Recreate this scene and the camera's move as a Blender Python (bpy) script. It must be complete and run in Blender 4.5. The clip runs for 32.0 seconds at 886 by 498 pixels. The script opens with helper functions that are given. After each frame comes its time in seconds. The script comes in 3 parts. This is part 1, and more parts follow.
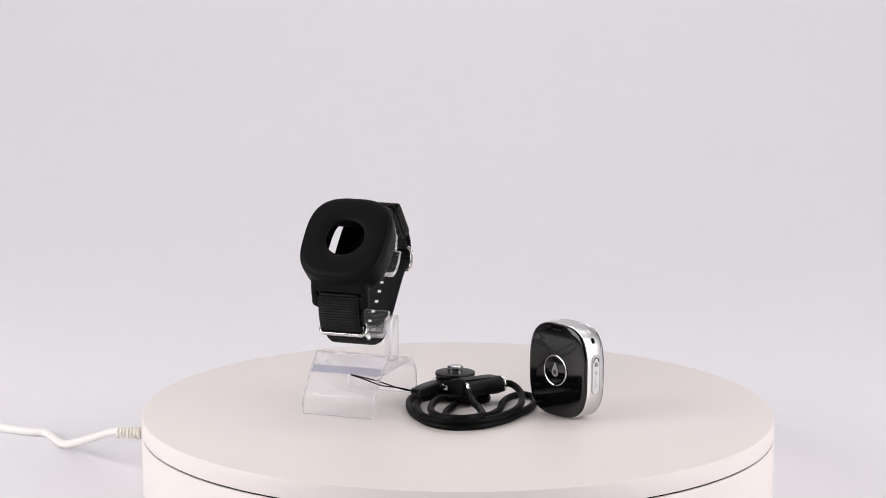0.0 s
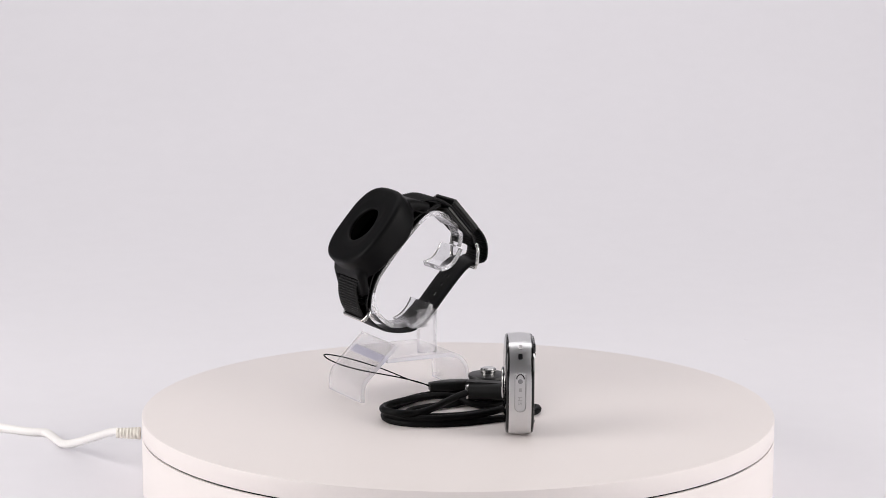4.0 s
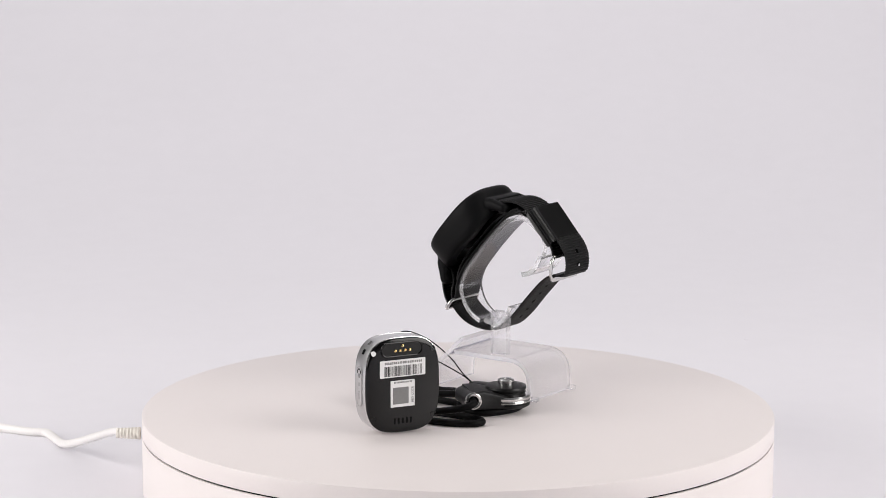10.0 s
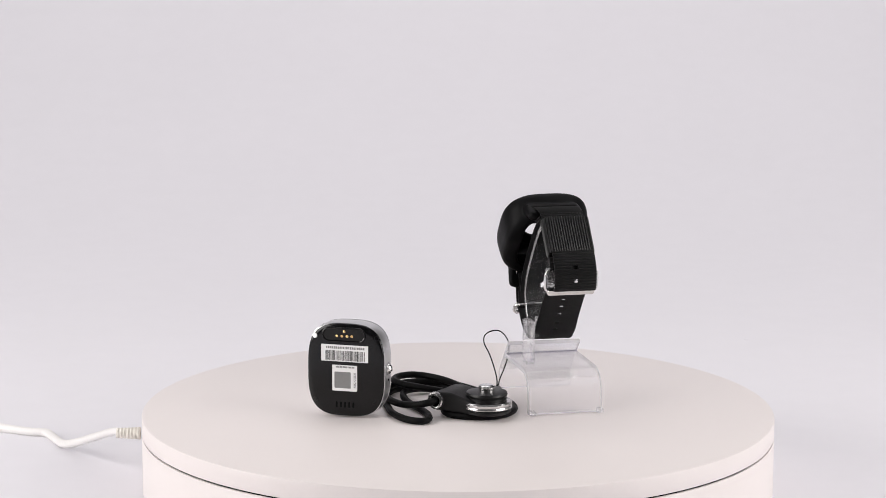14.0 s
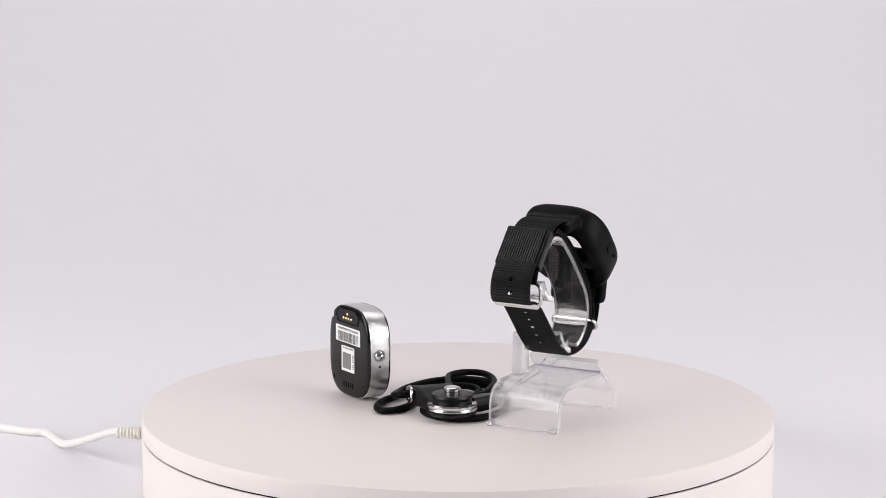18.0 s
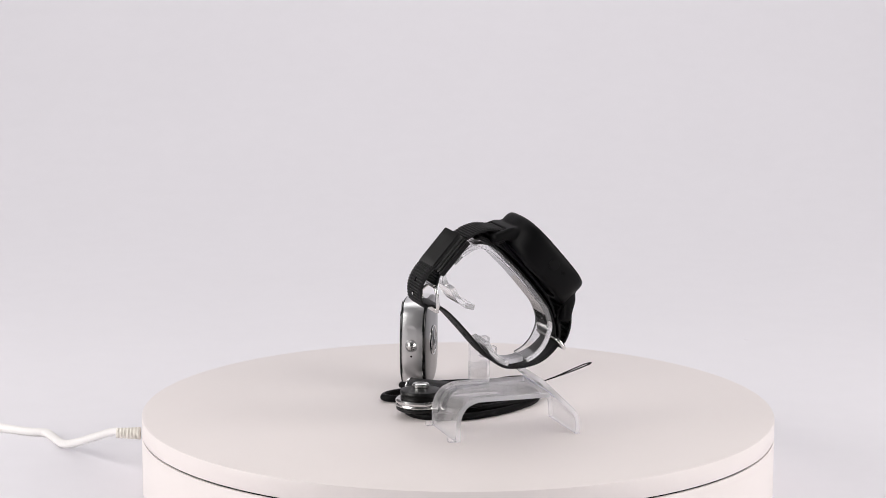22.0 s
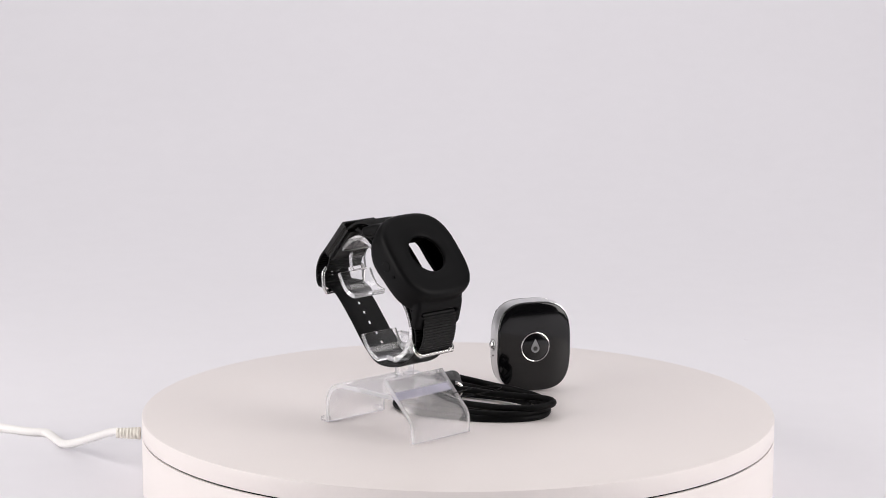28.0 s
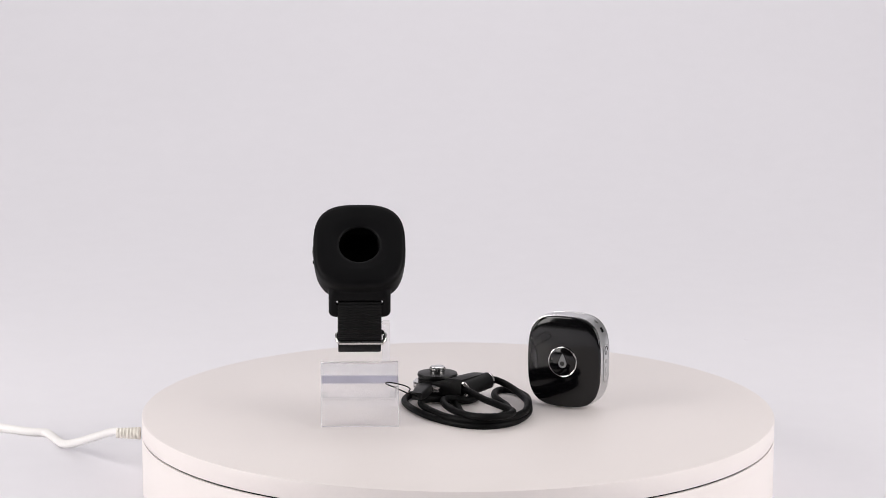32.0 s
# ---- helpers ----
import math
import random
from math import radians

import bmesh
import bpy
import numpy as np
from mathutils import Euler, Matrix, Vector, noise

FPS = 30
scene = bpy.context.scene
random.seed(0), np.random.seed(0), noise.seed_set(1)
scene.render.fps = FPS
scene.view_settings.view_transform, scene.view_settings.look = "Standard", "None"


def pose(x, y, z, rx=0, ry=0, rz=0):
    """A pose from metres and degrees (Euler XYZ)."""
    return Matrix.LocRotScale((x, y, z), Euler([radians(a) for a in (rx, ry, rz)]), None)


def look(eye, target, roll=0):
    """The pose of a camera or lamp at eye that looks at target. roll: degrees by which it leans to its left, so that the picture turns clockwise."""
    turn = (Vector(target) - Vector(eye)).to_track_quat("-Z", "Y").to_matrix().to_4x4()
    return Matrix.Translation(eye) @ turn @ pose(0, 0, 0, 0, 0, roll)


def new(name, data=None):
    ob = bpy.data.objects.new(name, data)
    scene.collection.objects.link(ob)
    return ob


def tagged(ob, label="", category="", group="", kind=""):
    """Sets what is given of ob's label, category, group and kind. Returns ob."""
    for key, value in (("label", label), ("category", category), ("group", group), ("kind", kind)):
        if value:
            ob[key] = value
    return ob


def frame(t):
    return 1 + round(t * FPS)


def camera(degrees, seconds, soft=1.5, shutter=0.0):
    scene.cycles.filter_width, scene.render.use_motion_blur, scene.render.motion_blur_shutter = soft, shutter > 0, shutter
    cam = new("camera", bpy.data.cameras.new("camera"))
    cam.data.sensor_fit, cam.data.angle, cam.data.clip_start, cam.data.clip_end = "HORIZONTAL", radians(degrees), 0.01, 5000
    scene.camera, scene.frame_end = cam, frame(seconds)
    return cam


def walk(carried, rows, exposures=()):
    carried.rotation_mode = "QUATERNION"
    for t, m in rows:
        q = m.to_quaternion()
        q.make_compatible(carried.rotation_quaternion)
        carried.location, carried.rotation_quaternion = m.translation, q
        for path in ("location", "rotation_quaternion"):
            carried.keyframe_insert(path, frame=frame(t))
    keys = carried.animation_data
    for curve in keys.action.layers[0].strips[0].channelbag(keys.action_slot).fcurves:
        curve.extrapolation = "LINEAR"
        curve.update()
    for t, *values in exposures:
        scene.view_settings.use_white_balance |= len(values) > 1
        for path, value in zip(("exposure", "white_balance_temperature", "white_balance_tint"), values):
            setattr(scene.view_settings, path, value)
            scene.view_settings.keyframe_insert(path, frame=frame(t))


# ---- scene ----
# All sizes in metres. The turntable's axis is the world's z axis, its platter lies at z = 0.
MM = 0.001
TURN, START = -10.567, -0.4   # degrees a second, clockwise from above, and degrees at the start

# camera on a tripod, looking slightly down
cam = camera(19.92, 32.0, soft=0.52)
EYE = look((0, -1.1735, 0.2825), (-0.006180, -0.188527, 0.109924), 0.179)
walk(cam, [(0, EYE), (32, EYE)])

# ---- light ----
world = bpy.data.worlds.new("studio_air")
scene.world = world
world.use_nodes = True
world.node_tree.nodes["Background"].inputs[0].default_value = (0.9, 0.92, 1.0, 1)
world.node_tree.nodes["Background"].inputs[1].default_value = 0.15
scene.view_settings.exposure = 0.01


def softbox(name, eye, target, w, h, watts, colour):
    lamp = bpy.data.lights.new(name, "AREA")
    lamp.shape, lamp.size, lamp.size_y, lamp.energy, lamp.color = "RECTANGLE", w, h, watts, colour
    ob = new(name, lamp)
    ob.matrix_world = look(eye, target)
    return ob


softbox("softbox_left", (-0.92, -0.36, 0.40), (0, 0.3, 0.0), 0.7, 0.8, 10.4, (1.0, 0.965, 0.945))
softbox("softbox_right", (0.92, -0.36, 0.40), (0, 0.3, 0.0), 0.7, 0.8, 9.7, (1.0, 0.965, 0.945))
softbox("softbox_top", (0, 0.62, 1.55), (0, 0.8, 0.0), 2.7, 0.9, 15.9, (1.0, 0.97, 0.975))


# ---- materials ----
def mat(name, colour, rough=0.5, metal=0.0, grain=0.0, scale=400.0, bump=0.0, spread=0.0, spec=0.5):
    """A principled material with two scales of variation in tone, roughness and relief."""
    m = bpy.data.materials.new(name)
    m.use_nodes = True
    t = m.node_tree
    b = t.nodes["Principled BSDF"]
    b.inputs["Base Color"].default_value = (*colour, 1)
    b.inputs["Roughness"].default_value, b.inputs["Metallic"].default_value = rough, metal
    b.inputs["Specular IOR Level"].default_value = spec
    if grain or bump or spread:
        co = t.nodes.new("ShaderNodeTexCoord")
        fine, wide = t.nodes.new("ShaderNodeTexNoise"), t.nodes.new("ShaderNodeTexNoise")
        fine.inputs["Scale"].default_value, wide.inputs["Scale"].default_value = scale, scale / 14
        fine.inputs["Detail"].default_value = wide.inputs["Detail"].default_value = 4
        for n in (fine, wide):
            t.links.new(co.outputs["Object"], n.inputs["Vector"])
        mix = t.nodes.new("ShaderNodeMath")
        mix.operation = "ADD"
        t.links.new(fine.outputs[0], mix.inputs[0])
        t.links.new(wide.outputs[0], mix.inputs[1])
        ramp = t.nodes.new("ShaderNodeMapRange")
        ramp.inputs[1].default_value, ramp.inputs[2].default_value = 0.6, 1.4
        ramp.inputs[3].default_value, ramp.inputs[4].default_value = 1 - grain, 1 + grain
        t.links.new(mix.outputs[0], ramp.inputs[0])
        tone = t.nodes.new("ShaderNodeVectorMath")
        tone.operation = "SCALE"
        tone.inputs[0].default_value = colour
        t.links.new(ramp.outputs[0], tone.inputs["Scale"])
        t.links.new(tone.outputs[0], b.inputs["Base Color"])
        if spread:
            rr = t.nodes.new("ShaderNodeMapRange")
            rr.inputs[1].default_value, rr.inputs[2].default_value = 0.6, 1.4
            rr.inputs[3].default_value, rr.inputs[4].default_value = max(0.02, rough - spread), rough + spread
            t.links.new(mix.outputs[0], rr.inputs[0])
            t.links.new(rr.outputs[0], b.inputs["Roughness"])
        if bump:
            bp = t.nodes.new("ShaderNodeBump")
            bp.inputs["Strength"].default_value, bp.inputs["Distance"].default_value = bump, 0.0003
            t.links.new(fine.outputs[0], bp.inputs["Height"])
            t.links.new(bp.outputs[0], b.inputs["Normal"])
    return m


def clear(name, tint, rough, haze=0.0, thin=0.0):
    """Solid clear acrylic; haze: share of diffuse white painted in for bright reflections and edge glow; thin: share
    that lets light straight through, as a thin sheet does.
    """
    m = bpy.data.materials.new(name)
    m.use_nodes = True
    t = m.node_tree
    t.nodes.remove(t.nodes["Principled BSDF"])
    glass, glow_white, body = t.nodes.new("ShaderNodeBsdfGlass"), t.nodes.new("ShaderNodeBsdfDiffuse"), t.nodes.new("ShaderNodeMixShader")
    glass.inputs["Color"].default_value = (*tint, 1)
    glass.inputs["Roughness"].default_value = rough
    glass.inputs["IOR"].default_value = 1.49
    glow_white.inputs[0].default_value = (0.95, 0.95, 0.965, 1)
    sheet, clean = t.nodes.new("ShaderNodeBsdfTransparent"), t.nodes.new("ShaderNodeMixShader")
    clean.inputs[0].default_value = thin
    t.links.new(glass.outputs[0], clean.inputs[1])
    t.links.new(sheet.outputs[0], clean.inputs[2])
    body.inputs[0].default_value = haze
    t.links.new(clean.outputs[0], body.inputs[1])
    t.links.new(glow_white.outputs[0], body.inputs[2])
    t.links.new(body.outputs[0], t.nodes["Material Output"].inputs["Surface"])
    return m


PAPER = mat("backdrop_paper", (0.755, 0.742, 0.782), 0.9, 0, 0.012, 60, 0.05)
ROOM = mat("studio_wall", (0.34, 0.338, 0.34), 0.9, 0, 0.03, 20)
# assumed white, to brighten what glossy parts reflect from above
CEILING = mat("studio_ceiling", (0.78, 0.78, 0.78), 0.9, 0, 0.03, 20)
CARPET = mat("dark_studio_floor", (0.05, 0.05, 0.052), 0.9, 0, 0.1, 60)
SPOT = mat("faint_smudge", (0.735, 0.722, 0.758), 0.9, 0, 0.03, 300)
WHITE = mat("turntable_white", (0.742, 0.692, 0.682), 0.42, 0, 0.012, 700, 0.06, 0.05, 0.35)
# near-black colour that stands in for the shade inside gaps and holes
DARK = mat("gap_shade", (0.003, 0.003, 0.0035), 0.8, 0, 0.1, 500, 0, 0, 0.1)
CABLE = mat("white_cable_plastic", (0.77, 0.755, 0.745), 0.4, 0, 0.03, 500, 0.05, 0.05)
BEIGE = mat("beige_strain_relief", (0.70, 0.67, 0.61), 0.6, 0, 0.08, 900, 0.2)
SILICONE = mat("black_silicone", (0.0034, 0.0034, 0.0039), 0.48, 0, 0.15, 1500, 0.06, 0.05, 0.09)
NYLON = mat("black_nylon", (0.0048, 0.0048, 0.0052), 0.56, 0, 0.3, 2600, 0.3, 0.06, 0.17)
WEBBING = mat("black_woven_webbing", (0.007, 0.007, 0.0075), 0.42, 0, 0.3, 2600, 0.2, 0.06, 0.42)
CORD = mat("black_braided_cord", (0.0024, 0.0024, 0.0027), 0.5, 0, 0.4, 2200, 0.4, 0.08, 0.09)
ACRYLIC = clear("clear_acrylic", (0.99, 0.988, 1.0), 0.05, 0.07, 0.55)
RING_ACRYLIC = clear("clear_acrylic_ring", (0.99, 0.99, 0.995), 0.03, 0.01)
# cut edges: extra diffuse white imitates the light that clear edges gather
EDGE_GLOW = clear("cut_acrylic_edge", (0.96, 0.955, 0.99), 0.10, 0.30, 0.2)
RIM = clear("cut_ring_edge", (0.97, 0.97, 0.98), 0.10, 0.25)
# lilac colour stands in for refraction at the fold of the stand
FOLD_TINT = mat("glued_joint", (0.47, 0.46, 0.57), 0.45, 0, 0.05, 500, 0.05)
STEEL = mat("polished_steel", (0.66, 0.655, 0.65), 0.22, 1, 0.04, 900, 0.02, 0.05)
SEAM = mat("dull_grey_seam", (0.46, 0.46, 0.465), 0.4, 1, 0.1, 900)
SATIN = mat("satin_silver", (0.66, 0.66, 0.67), 0.36, 1, 0.02, 900, 0.0, 0.03)
CHROME = mat("bright_rim", (0.74, 0.74, 0.75), 0.18, 1, 0.02, 900)
GLOSS = mat("black_glass", (0.0025, 0.0025, 0.003), 0.08, 0, 0.1, 200, 0, 0.012, 0.42)
BACK = mat("black_plastic", (0.0035, 0.0035, 0.004), 0.14, 0, 0.1, 1200, 0.01, 0.03, 0.33)
MATTE = mat("matte_black_plastic", (0.006, 0.006, 0.0064), 0.4, 0, 0.15, 1500, 0.08, 0.08, 0.30)
LEATHER = mat("black_smooth_sleeve", (0.0065, 0.0065, 0.0069), 0.48, 0, 0.2, 1600, 0.2, 0.08, 0.22)
GOLD = mat("gold_contact", (0.85, 0.62, 0.28), 0.25, 1, 0.05, 2000)
LABEL = mat("white_label", (0.80, 0.80, 0.80), 0.5, 0, 0.02, 900)
INK = mat("black_ink", (0.02, 0.02, 0.02), 0.6, 0, 0.1, 900)
GREYINK = mat("grey_ink", (0.20, 0.20, 0.20), 0.6, 0, 0.1, 900)
ICON = mat("grey_icon", (0.21, 0.21, 0.22), 0.35, 0, 0.05, 900)
WDOT = mat("white_dot", (0.85, 0.85, 0.85), 0.4, 0, 0.03, 900)


# ---- mesh tools ----
def thing(name, m, label, category, kind="", group=""):
    ob = new(name)
    ob.empty_display_size = 0.01
    ob.matrix_basis = m
    return tagged(ob, label, category, group, kind)


def part(name, bm, material, parent=None, label="", smooth=True, at=None, sharp=38):
    """Links a bmesh as one mesh object under a thing or a part."""
    bmesh.ops.recalc_face_normals(bm, faces=bm.faces)
    me = bpy.data.meshes.new(name)
    bm.to_mesh(me)
    bm.free()
    me.materials.append(material)
    if smooth:
        me.shade_smooth()
        me.set_sharp_from_angle(angle=radians(sharp))
    ob = new(name, me)
    if parent:
        ob.parent = parent
    if at:
        ob.matrix_basis = at
    return tagged(ob, label)


def spline(pts, step, closed=False):
    """Evenly spaced points on a smooth curve through pts."""
    p = [Vector(q) for q in pts]
    n = len(p)
    fine = []
    for i in range(n if closed else n - 1):
        if closed:
            a, b, c, d = p[i - 1], p[i], p[(i + 1) % n], p[(i + 2) % n]
        else:
            a, b, c, d = p[max(i - 1, 0)], p[i], p[i + 1], p[min(i + 2, n - 1)]
        for k in range(24):
            s = k / 24
            fine.append(0.5 * (2 * b + (c - a) * s + (2 * a - 5 * b + 4 * c - d) * s * s + (3 * b - a - 3 * c + d) * s ** 3))
    fine.append(p[0] if closed else p[-1])
    length = [0.0]
    for u, w in zip(fine, fine[1:]):
        length.append(length[-1] + (w - u).length)
    count = max(2, round(length[-1] / step))
    out, j = [], 0
    for k in range(count + 1):
        want = length[-1] * k / count
        while j < len(length) - 2 and length[j + 1] < want:
            j += 1
        seg = length[j + 1] - length[j] or 1
        out.append(fine[j].lerp(fine[j + 1], (want - length[j]) / seg))
    return out[:-1] if closed else out


def loft(bm, rings, closed=False, cap=True):
    """Skins rings of equal count; closed joins last to first."""
    vs = [[bm.verts.new(q) for q in r] for r in rings]
    n = len(vs[0])
    pairs = list(zip(vs, vs[1:])) + ([(vs[-1], vs[0])] if closed else [])
    for a, b in pairs:
        for i in range(n):
            bm.faces.new((a[i], a[(i + 1) % n], b[(i + 1) % n], b[i]))
    if cap and not closed:
        bm.faces.new(vs[0][::-1])
        bm.faces.new(vs[-1])
    return bm


def tube(pts, r, sides=10, closed=False, wobble=0.0):
    """A round rod along points; r may be a function of the fraction."""
    bm = bmesh.new()
    n = len(pts)
    tang = []
    for i in range(n):
        a, b = (pts[i - 1], pts[(i + 1) % n]) if closed else (pts[max(i - 1, 0)], pts[min(i + 1, n - 1)])
        tang.append((b - a).normalized())
    up = Vector((0, 0, 1)) if abs(tang[0].z) < 0.9 else Vector((1, 0, 0))
    rings = []
    for i, (p, d) in enumerate(zip(pts, tang)):
        up = (up - d * up.dot(d)).normalized()
        s = d.cross(up)
        rad = r(i / max(1, n - 1)) if callable(r) else r
        ring = []
        for k in range(sides):
            a = 2 * math.pi * k / sides
            w = rad * (1 + wobble * math.sin(3 * a + i * 1.3))
            ring.append(p + (s * math.cos(a) + up * math.sin(a)) * w)
        rings.append(ring)
    return loft(bm, rings, closed)


def ribbon(pts, wide, width, thick, rib=0.0, holes=(), closed=False, smooth_back=False):
    """A band along pts, wide: its cross direction. rib: relief of one weft rib per step. holes: arc fractions with a punched hole."""
    bm = bmesh.new()
    wide = Vector(wide).normalized()
    n = len(pts)
    cols = [-0.5, -0.47, -0.3, -0.05, 0.05, 0.3, 0.47, 0.5]
    top, bot = [], []
    for i, p in enumerate(pts):
        a, b = (pts[i - 1], pts[(i + 1) % n]) if closed else (pts[max(i - 1, 0)], pts[min(i + 1, n - 1)])
        nor = (b - a).normalized().cross(wide)
        h = thick / 2 + (rib if i % 2 else -rib)
        w = width + (rib if i % 2 else -rib)
        top.append([bm.verts.new(p + wide * (c * w) + nor * (h * (0.55 if abs(c) == 0.5 else 1))) for c in cols])
        if smooth_back:
            h = thick / 2
        bot.append([bm.verts.new(p + wide * (c * w) - nor * (h * (0.55 if abs(c) == 0.5 else 1))) for c in cols])
    cut = set()
    for f in holes:
        i = round(f * (n - 1))
        cut |= {i - 1, i, i + 1}
    last = len(cols) - 1
    for i in range(n if closed else n - 1):
        j = (i + 1) % n
        for c in range(last):
            if c == 3 and i in cut:
                bm.faces.new((top[i][3], top[j][3], bot[j][3], bot[i][3]))
                bm.faces.new((top[i][4], bot[i][4], bot[j][4], top[j][4]))
                if i - 1 not in cut:
                    bm.faces.new((top[i][3], bot[i][3], bot[i][4], top[i][4]))
                if i + 1 not in cut:
                    bm.faces.new((top[j][3], top[j][4], bot[j][4], bot[j][3]))
                continue
            bm.faces.new((top[i][c], top[i][c + 1], top[j][c + 1], top[j][c]))
            bm.faces.new((bot[i][c], bot[j][c], bot[j][c + 1], bot[i][c + 1]))
        bm.faces.new((top[i][0], top[j][0], bot[j][0], bot[i][0]))
        bm.faces.new((top[i][last], bot[i][last], bot[j][last], top[j][last]))
    if not closed:
        for i in (0, n - 1):
            for c in range(last):
                bm.faces.new((top[i][c], bot[i][c], bot[i][c + 1], top[i][c + 1]))
    return bm


def turned(profile, sides=64, centre=(0, 0, 0)):
    """A solid of revolution about z: profile of (radius, z); radius 0 closes it."""
    bm = bmesh.new()
    rings = []
    for r, z in profile:
        rings.append([Vector((centre[0] + max(r, 1e-6) * math.cos(2 * math.pi * k / sides), centre[1] + max(r, 1e-6) * math.sin(2 * math.pi * k / sides), centre[2] + z)) for k in range(sides)])
    loft(bm, rings)
    bmesh.ops.remove_doubles(bm, verts=bm.verts, dist=3e-6)
    return bm


def plate(outline, axis, lo, hi, bevel=0.0):
    """A flat prism: outline of 2D points in the two axes other than axis, from lo to hi."""
    bm = bmesh.new()

    def at(a, b, c):
        return {"x": (c, a, b), "y": (a, c, b), "z": (a, b, c)}[axis]
    cx, cy = sum(p[0] for p in outline) / len(outline), sum(p[1] for p in outline) / len(outline)

    def shrink(k):
        out = []
        for a, b in outline:
            d = math.hypot(a - cx, b - cy) or 1
            out.append((a - (a - cx) / d * k, b - (b - cy) / d * k))
        return out
    rings = []
    for k, c in (((bevel, lo), (0, lo + bevel), (0, hi - bevel), (bevel, hi)) if bevel else ((0, lo), (0, hi))):
        rings.append([at(a, b, c) for a, b in shrink(k)])
    return loft(bm, rings)


def rounded(w, h, r, n=6, cx=0.0, cy=0.0):
    out = []
    for sx, sy, a0 in ((1, 1, 0), (-1, 1, 90), (-1, -1, 180), (1, -1, 270)):
        for k in range(n + 1):
            a = radians(a0 + 90 * k / n)
            out.append((cx + sx * (w / 2 - r) + r * math.cos(a), cy + sy * (h / 2 - r) + r * math.sin(a)))
    return out


def superoval(a, b, p, n=96):
    out = []
    for k in range(n):
        t = 2 * math.pi * k / n
        c, s = math.cos(t), math.sin(t)
        f = (abs(c) ** p + abs(s) ** p) ** (-1 / p)
        out.append((a * c * f, b * s * f))
    return out


def lettering(body, size, material, parent, name, at):
    """Words in the built-in font, as a thin mesh."""
    cu = bpy.data.curves.new(name, "FONT")
    cu.body, cu.size, cu.align_x, cu.align_y, cu.extrude = body, size, "CENTER", "CENTER", 0.00004
    tmp = new("tmp_words", cu)
    me = bpy.data.meshes.new_from_object(tmp.evaluated_get(bpy.context.evaluated_depsgraph_get()))
    bpy.data.objects.remove(tmp)
    me.materials.clear()
    me.materials.append(material)
    ob = new(name, me)
    ob.parent, ob.matrix_basis = parent, at
    return ob


def mm(*pts):
    return [Vector(p) * MM for p in pts]


def yz(*pts):
    """Points of the stand's profile, from millimetres."""
    return [Vector((0, y, z)) * MM for y, z in pts]


def rails(pts, wide, width, thick):
    """A flat clear band along pts with narrow chamfers; its cut edges take the second material. width may be a function of the fraction."""
    bm = bmesh.new()
    wide, n, ch = Vector(wide).normalized(), len(pts), 0.00022
    rows = []
    for i, p in enumerate(pts):
        a, b = pts[max(i - 1, 0)], pts[min(i + 1, n - 1)]
        nor = (b - a).normalized().cross(wide)
        w, h = (width(i / (n - 1)) if callable(width) else width) / 2, thick / 2
        rows.append([bm.verts.new(p + wide * c + nor * d) for c, d in ((-w + ch, h), (w - ch, h), (w, h - ch), (w, ch - h), (w - ch, -h), (ch - w, -h), (-w, ch - h), (-w, h - ch))])
    for a, b in zip(rows, rows[1:]):
        for k in range(8):
            f = bm.faces.new((a[k], a[(k + 1) % 8], b[(k + 1) % 8], b[k]))
            f.material_index = 0 if k in (0, 4) else 1
    for r in (rows[0], rows[-1]):
        bm.faces.new(r).material_index = 1
    return bm


# ---- the set: sweep of white paper and the room round it ----
FLOOR = -0.040
prof = [(-0.75, FLOOR), (-0.19, FLOOR), (0.38, FLOOR)]
for k in range(48):
    a = radians(90 * ((k + 0.5) / 48) ** 1.7)
    prof.append((prof[-1][0] + 1.45 / 48 * math.cos(a), prof[-1][1] + 1.45 / 48 * math.sin(a)))
prof += [(prof[-1][0], 2.0)]
bm = bmesh.new()
rows = [[bm.verts.new((x, y, z)) for x in (-0.7, -0.35, 0, 0.35, 0.7)] for y, z in prof]
rows += [[bm.verts.new((x, y + 0.004, z - 0.004)) for x in (-0.7, -0.35, 0, 0.35, 0.7)] for y, z in reversed(prof)]
for a, b in zip(rows, rows[1:] + rows[:1]):
    for i in range(4):
        bm.faces.new((a[i], a[i + 1], b[i + 1], b[i]))
tagged(part("backdrop", bm, PAPER), "pale grey-white seamless paper sweep behind the turntable", "backdrop", kind="structure")
bm = turned([(0.0, 0.0), (0.0016, 0.0), (0.0014, 0.0001), (0.0, 0.00015)], 16)
tagged(part("smudge", bm, SPOT, at=pose(0.1774, 0.3471, FLOOR + 0.0002)), "small faint grey smudge on the paper backdrop", "smudge", kind="structure")


def wall(name, m, w, h, label, material=ROOM):
    tagged(part(name, plate(rounded(w, h, 0.01, 2), "z", -0.03, 0.0), material, at=m, smooth=False), label, "wall", kind="structure")


wall("floor", pose(0, -0.3, FLOOR - 0.012), 4.4, 5.0, "dark grey studio floor under the paper sweep", CARPET)
# out of view, added as a pale reflector above the set
wall("ceiling", pose(0, -0.3, 2.4, 180), 4.4, 5.0, "unseen white ceiling added for brighter reflections", CEILING)
wall("wall_north", pose(0, 2.0, 1.1, 90), 4.4, 2.8, "plain grey studio wall")
wall("wall_south", pose(0, -2.6, 1.1, -90), 4.4, 2.8, "plain grey studio wall")
wall("wall_west", pose(-2.0, -0.3, 1.1, 0, 90), 2.8, 5.0, "plain grey studio wall")
